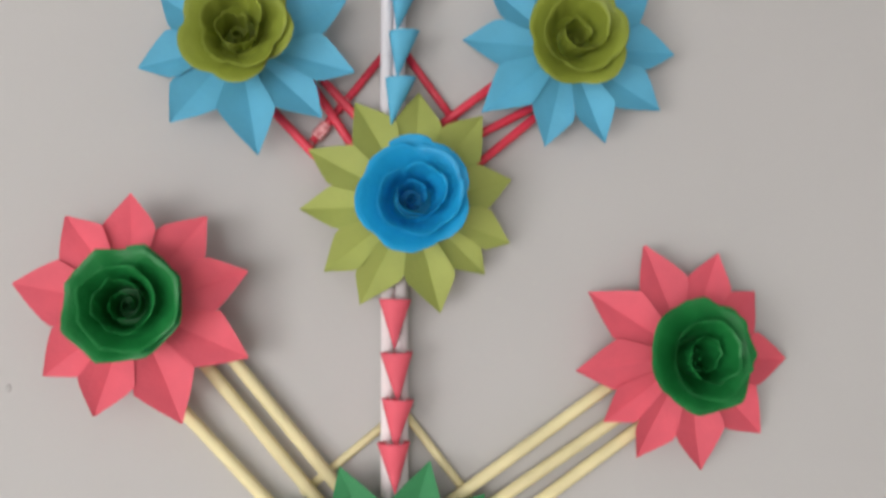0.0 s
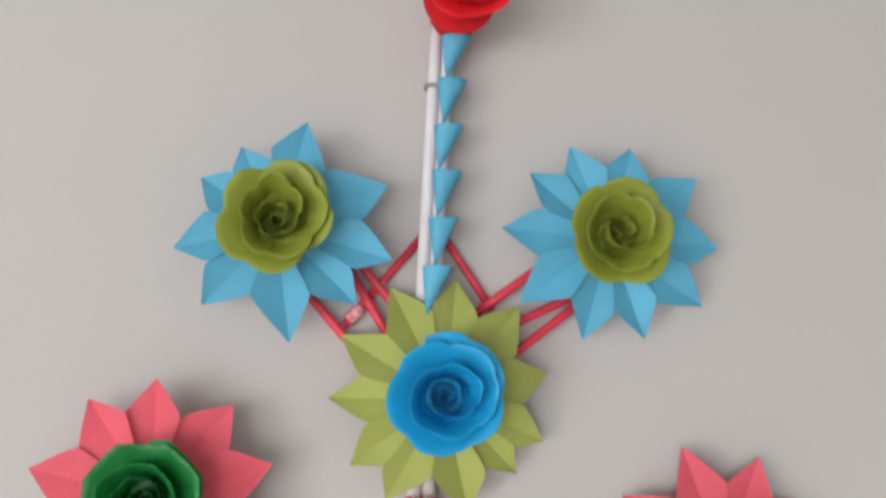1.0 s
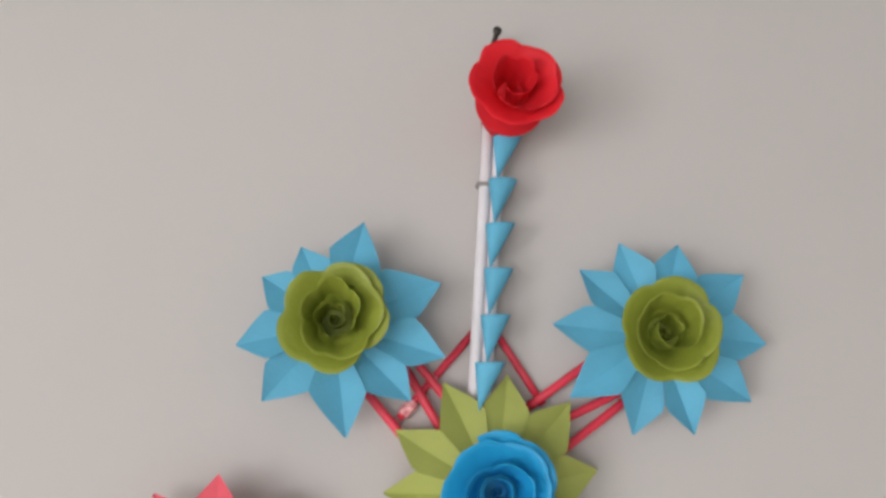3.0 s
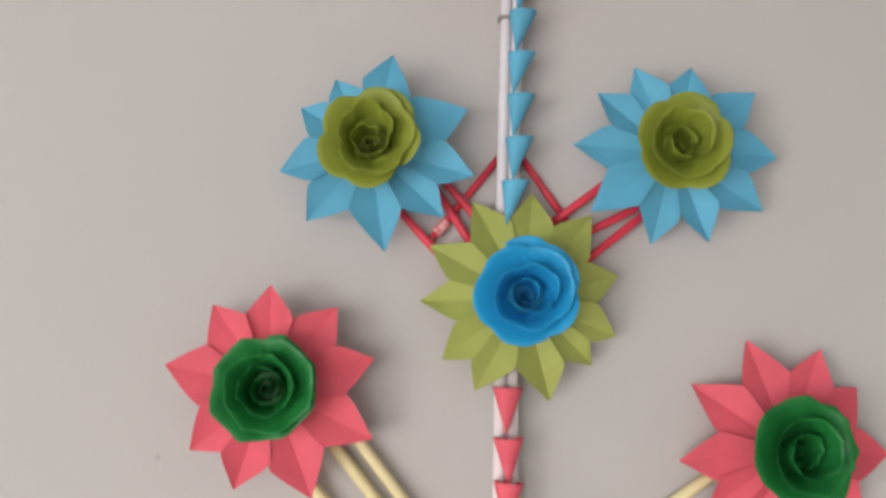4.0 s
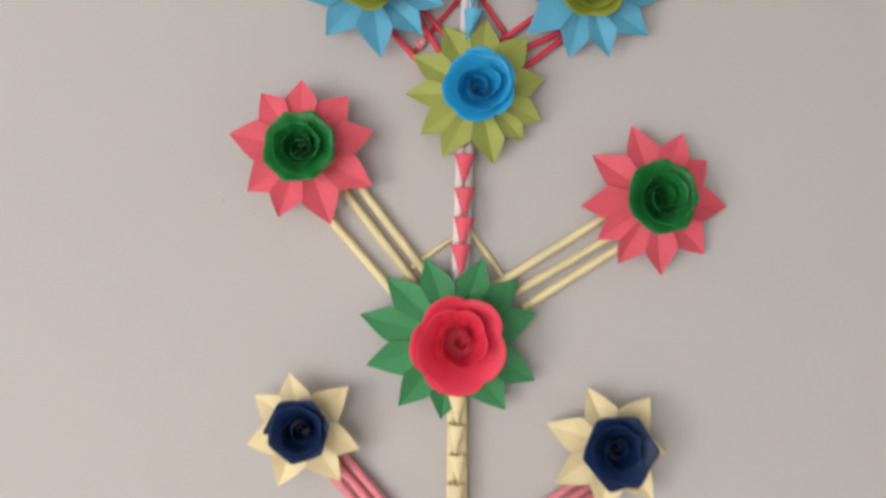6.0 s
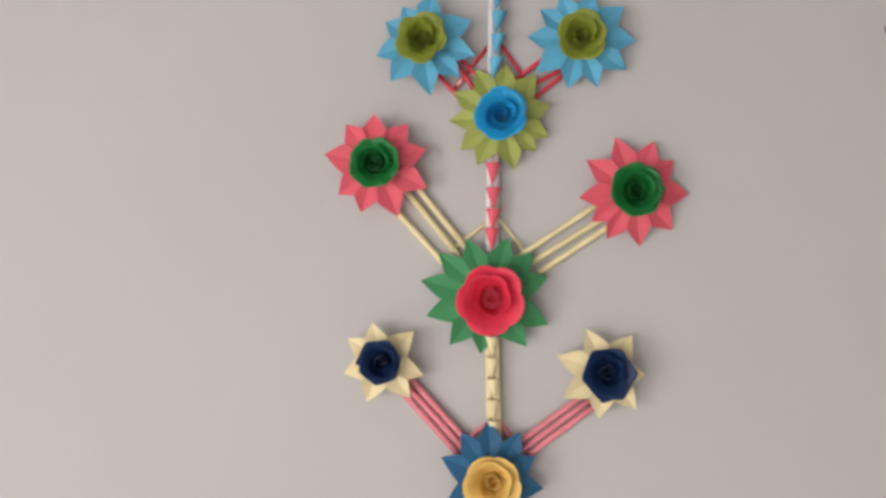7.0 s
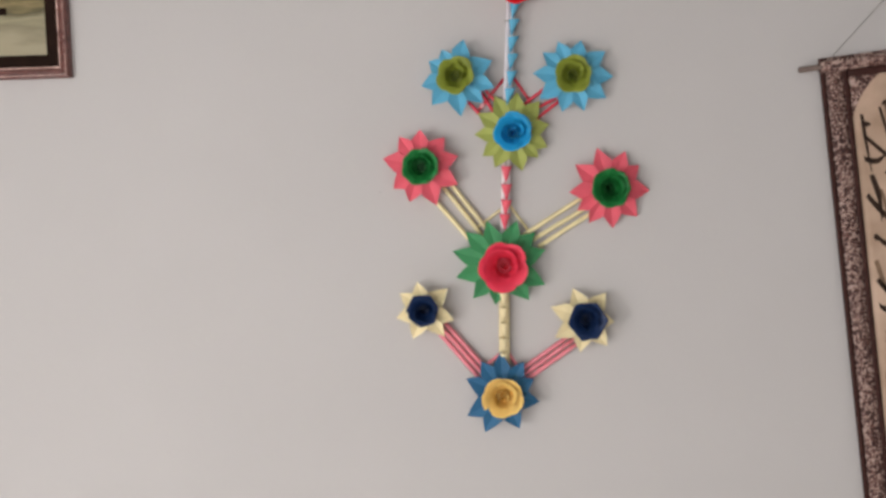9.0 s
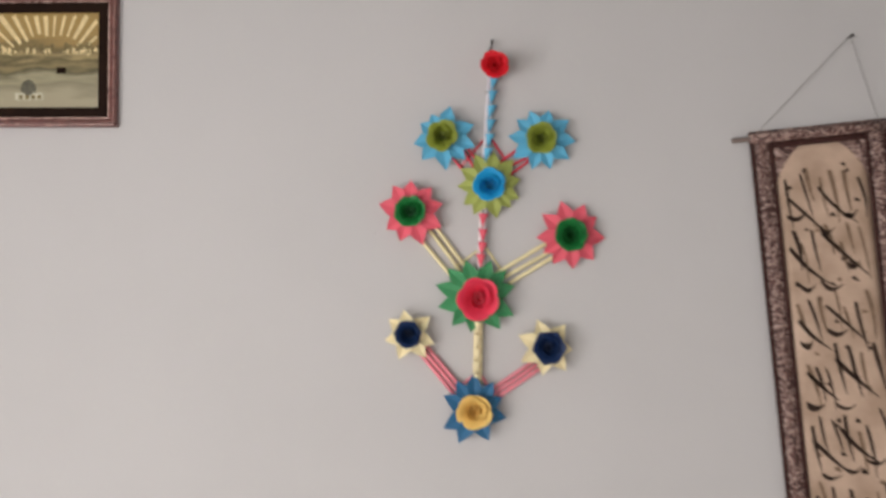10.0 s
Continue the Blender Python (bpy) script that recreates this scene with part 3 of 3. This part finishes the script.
tagged(part_of("town_skyline", bm_mesh("town_skyline", bm, M_print_dark), sheet), kind="stuff")
bm = bmesh.new()
for k in range(46):
    x = -iw + 0.006 + (2 * iw - 0.012) * rr.random()
    w, h = 0.001 + 0.0024 * rr.random(), 0.002 + 0.011 * rr.random()
    box_bm(bm, x - w, x + w, -0.0075 - 0.00001 * k, -0.006, 0.015 + 0.0002 * k, 0.02 + h)
tagged(part_of("town_skyline", bm_mesh("town_skyline", bm, M_ray), sheet), kind="stuff")
bm = bmesh.new()
box_bm(bm, 0.073, 0.097, -0.007, -0.006, -0.034, -0.018)
part_of("printed_building", bm_mesh("printed_building", bm, M_mat), sheet, "small dark square building in the print")
bm = bmesh.new()
bmesh.ops.create_uvsphere(bm, u_segments=20, v_segments=10, radius=1, matrix=pose(0.0, -0.0062, -0.075) @ Matrix.Diagonal((0.02, 0.0008, 0.026, 1)))
part_of("printed_dome", bm_mesh("printed_dome", bm, M_print_grey, True), sheet)
bm = bmesh.new()
box_bm(bm, -0.034, 0.038, -0.0068, -0.006, -0.101, -0.083)
part_of("printed_arcade", bm_mesh("printed_arcade", bm, M_pale_stone), sheet)
bm = bmesh.new()
for k in range(4):
    x = -0.024 + 0.016 * k
    box_bm(bm, x, x + 0.010, -0.0073, -0.0066, -0.099, -0.089)
part_of("printed_arcade", bm_mesh("printed_arcade", bm, M_print_dark), sheet)

# ---- hanging scroll ----
def brocade():
    m = bpy.data.materials.new("brown_brocade")
    m.use_nodes = True
    nt = m.node_tree
    b = nt.nodes["Principled BSDF"]
    tc = nt.nodes.new("ShaderNodeTexCoord")
    n = nt.nodes.new("ShaderNodeTexNoise")
    n.inputs["Scale"].default_value, n.inputs["Detail"].default_value, n.inputs["Distortion"].default_value = 52, 3, 3.5
    nt.links.new(tc.outputs["Object"], n.inputs["Vector"])
    r = nt.nodes.new("ShaderNodeValToRGB")
    els = r.color_ramp.elements
    els[0].position, els[0].color = 0.44, (0.04, 0.015, 0.013, 1)
    els[1].position, els[1].color = 0.58, (0.48, 0.34, 0.29, 1)
    e = els.new(0.51)
    e.color = (0.16, 0.065, 0.05, 1)
    nt.links.new(n.outputs["Fac"], r.inputs["Fac"])
    nt.links.new(r.outputs[0], b.inputs["Base Color"])
    b.inputs["Roughness"].default_value = 0.7
    bp = nt.nodes.new("ShaderNodeBump")
    bp.inputs["Strength"].default_value, bp.inputs["Distance"].default_value = 0.3, 0.001
    nt.links.new(n.outputs["Fac"], bp.inputs["Height"])
    nt.links.new(bp.outputs["Normal"], b.inputs["Normal"])
    return m


M_brocade = brocade()
M_edge = material("dark_maroon_braid", (0.05, 0.016, 0.012), rough=0.7, vary=0.3, scale=90)
M_panel = material("tan_parchment", (0.57, 0.41, 0.31), rough=0.75, vary=0.2, scale=9, fine=300, bump=0.1, dark=(0.39, 0.265, 0.185))
M_ink = material("black_ink", (0.035, 0.017, 0.010), rough=0.6, vary=0.3, scale=60)
M_faint = material("faded_ink", (0.22, 0.14, 0.09), rough=0.7, vary=0.3, scale=60)
M_rod = material("grey_brown_rod", (0.17, 0.12, 0.10), rough=0.45, vary=0.25, scale=60)
M_cord = material("grey_cord", (0.22, 0.20, 0.18), rough=0.8, vary=0.2, scale=300)

SW, SH = 0.335, 1.12
scroll = tagged(new("wall_scroll"), "cloth scroll with brown brocade border and ink writing", "wall scroll")
scroll.matrix_world = pose(0.669, -0.006, 1.991, 0, -7.0, 0)
# local x runs along the rod from the cloth's corner, z down its side is negative
straight("rod", (-0.043, -0.0095, -0.018), (SW + 0.05, -0.0095, -0.018), 0.0058, M_rod, scroll, "grey-brown hanging rod")
straight("sleeve", (-0.001, -0.0095, -0.018), (SW + 0.001, -0.0095, -0.018), 0.0125, M_brocade, scroll, "brocade sleeve round the rod", sides=20)
straight("rod", (-0.03, -0.009, -SH + 0.01), (SW + 0.03, -0.009, -SH + 0.01), 0.009, M_rod, scroll)


def cloth_strip(name, x0, x1, z0, z1, y, mat, label="", sub=None, thick=0.0012, wave=0.0):
    nx, nz = max(2, int((x1 - x0) / 0.02)), max(2, int((z1 - z0) / 0.03))
    vs, fs = [], []
    for s in (0, 1):
        for i in range(nx + 1):
            for j in range(nz + 1):
                x, z = x0 + (x1 - x0) * i / nx, z0 + (z1 - z0) * j / nz
                vs.append((x, y + s * thick + wave * math.sin(9 * z + 4 * x), z))
    c, N = nz + 1, (nx + 1) * (nz + 1)
    for i in range(nx):
        for j in range(nz):
            a = i * c + j
            fs += [(a, a + c, a + c + 1, a + 1), (N + a, N + a + 1, N + a + c + 1, N + a + c)]
    rim = [i * c for i in range(nx + 1)] + [nx * c + j for j in range(1, c)] + [i * c + nz for i in range(nx - 1, -1, -1)] + [j for j in range(nz - 1, 0, -1)]
    for a, b in zip(rim, rim[1:] + rim[:1]):
        fs.append((a, N + a, N + b, b))
    return part_of(name, mesh_of(name, vs, fs, mat, True), sub or scroll, label)


B = 0.055
cloth_strip("backing_cloth", 0.001, SW - 0.001, -SH + 0.004, -0.004, -0.0008, M_edge)
cloth_strip("border", 0.0, B, -SH, 0.0, -0.0045, M_brocade, "brown floral brocade border")
cloth_strip("border", SW - B, SW, -SH, 0.0, -0.0045, M_brocade)
cloth_strip("border", B, SW - B, -0.034, 0.0, -0.0045, M_brocade)
cloth_strip("border", B, SW - B, -SH, -SH + 0.06, -0.0045, M_brocade)
for x0, x1 in ((-0.001, 0.010), (B - 0.009, B + 0.002), (SW - B - 0.002, SW - B + 0.009), (SW - 0.010, SW + 0.001)):
    cloth_strip("braid", x0, x1, -SH + 0.002, -0.002, -0.0068, M_edge)
cloth_strip("braid", B, SW - B, -0.046, -0.028, -0.0068, M_edge)
panel = cloth_strip("panel", B, SW - B, -SH + 0.055, -0.03, -0.0025, M_panel, "tan parchment panel with ink writing")
# spandrels: brocade corners that leave an arched head to the panel
for sgn in (0, 1):
    vs, n = [], 10
    cx = B if sgn == 0 else SW - B
    d = 1 if sgn == 0 else -1
    for y in (-0.0052, -0.003):
        vs.append((cx, y, -0.03))
        for i in range(n + 1):
            a = math.pi / 2 * i / n
            vs.append((cx + d * 0.105 * (1 - math.cos(a)) ** 0.8, y, -0.03 - 0.115 * (1 - math.sin(a)) ** 0.9))
    k = n + 2
    fs = [(0, i, i + 1) for i in range(1, n + 1)] + [(k, k + i + 1, k + i) for i in range(1, n + 1)] + [(i, k + i, k + (i + 1) % k, (i + 1) % k) for i in range(k)]
    part_of("spandrel", mesh_of("spandrel", vs, fs, M_brocade), scroll)


def stroke(x, z, dx, dz, w, bend, mat):
    """One brush mark: a tapered, slightly bent bar of ink."""
    n, vs, fs = 7, [], []
    L = math.hypot(dx, dz)
    nx_, nz_ = -dz / L, dx / L
    for y in (-0.0031, -0.0024):
        for i in range(n + 1):
            s = i / n
            wd = 1.4 * w * (0.25 + 0.75 * math.sin(math.pi * min(1, 0.2 + 0.75 * s))) * (1 - 0.55 * s)
            off = bend * math.sin(math.pi * s)
            px, pz = x + dx * s + nx_ * off, z + dz * s + nz_ * off
            vs += [(px + nx_ * wd, y, pz + nz_ * wd), (px - nx_ * wd, y, pz - nz_ * wd)]
    k = 2 * (n + 1)
    for i in range(n):
        a = 2 * i
        fs += [(a, a + 1, a + 3, a + 2), (k + a, k + a + 2, k + a + 3, k + a + 1), (a, a + 2, k + a + 2, k + a), (a + 1, k + a + 1, k + a + 3, a + 3)]
    fs += [(0, k, k + 1, 1), (k - 2, k - 1, 2 * k - 1, 2 * k - 2)]
    part_of("ink_bar", mesh_of("ink_bar", vs, fs, mat), panel)


rs = random.Random(21)
PX0, PX1 = B + 0.012, SW - B - 0.012
for row in range(7):
    zr = -0.115 - 0.155 * row + rs.uniform(-0.02, 0.02)
    # long slanting strokes
    for k in range(2):
        x = PX0 - 0.002 + 0.072 * k + rs.uniform(0, 0.022)
        d = rs.uniform(0.8, 1.25)
        stroke(x, zr - 0.03 + 0.022 * (k % 2) - rs.uniform(0, 0.03), 0.088 * d, -0.095 * d, rs.uniform(0.0030, 0.0052), rs.uniform(-0.008, 0.001), M_ink)
    # uprights
    for k in range(7):
        x = PX0 + 0.012 + 0.028 * k + rs.uniform(-0.008, 0.008)
        stroke(x, zr + rs.uniform(-0.035, 0.03), 0.016 + rs.uniform(-0.008, 0.008), -0.075 - rs.uniform(0, 0.06), rs.uniform(0.0026, 0.0052), rs.uniform(-0.003, 0.006), M_ink if rs.random() < 0.5 else M_faint)
    # bowls and dots
    for k in range(3):
        x = PX0 + 0.006 + 0.065 * k + rs.uniform(0, 0.02)
        if x < PX1 - 0.05:
            stroke(x, zr - 0.085 - rs.uniform(0, 0.05), rs.uniform(0.03, 0.055), rs.uniform(-0.025, 0.01), rs.uniform(0.0040, 0.0075), -rs.uniform(0.008, 0.018), M_ink)
    for k in range(8):
        x = PX0 + rs.random() * (PX1 - PX0 - 0.02)
        stroke(x, zr + 0.04 - rs.random() * 0.17, rs.uniform(0.007, 0.015), rs.uniform(-0.012, -0.003), rs.uniform(0.0028, 0.0055), 0.0, M_ink if rs.random() < 0.65 else M_faint)

# cord over a nail
cord_data = bpy.data.curves.new("cord", "CURVE")
cord_data.dimensions, cord_data.bevel_depth = "3D", 0.0009
sp = cord_data.splines.new("POLY")
inv = scroll.matrix_world.inverted()
peak = inv @ Vector((0.910, -0.014, 2.231))
pts = [(0.012, -0.0175, -0.010), (peak.x - 0.003, peak.y, peak.z - 0.002), (peak.x + 0.002, peak.y, peak.z), (SW - 0.022, -0.016, -0.004)]
sp.points.add(len(pts) - 1)
for i, p in enumerate(pts):
    sp.points[i].co = (*p, 1)
cord_data.materials.append(M_cord)
cord_ob = new("cord", cord_data)
cord_ob.parent = scroll
tagged(cord_ob, "thin grey hanging cord")
bm = bmesh.new()
bmesh.ops.create_cone(bm, cap_ends=True, segments=12, radius1=0.002, radius2=0.002, depth=0.04, matrix=pose(0.910, -0.008, 2.2298, 90))
bmesh.ops.create_cone(bm, cap_ends=True, segments=14, radius1=0.0045, radius2=0.0045, depth=0.002, matrix=pose(0.910, -0.029, 2.2298, 90))
tagged(new("nail", bm_mesh("nail", bm, M_nail, True)), "dark iron nail driven into the wall", "nail")
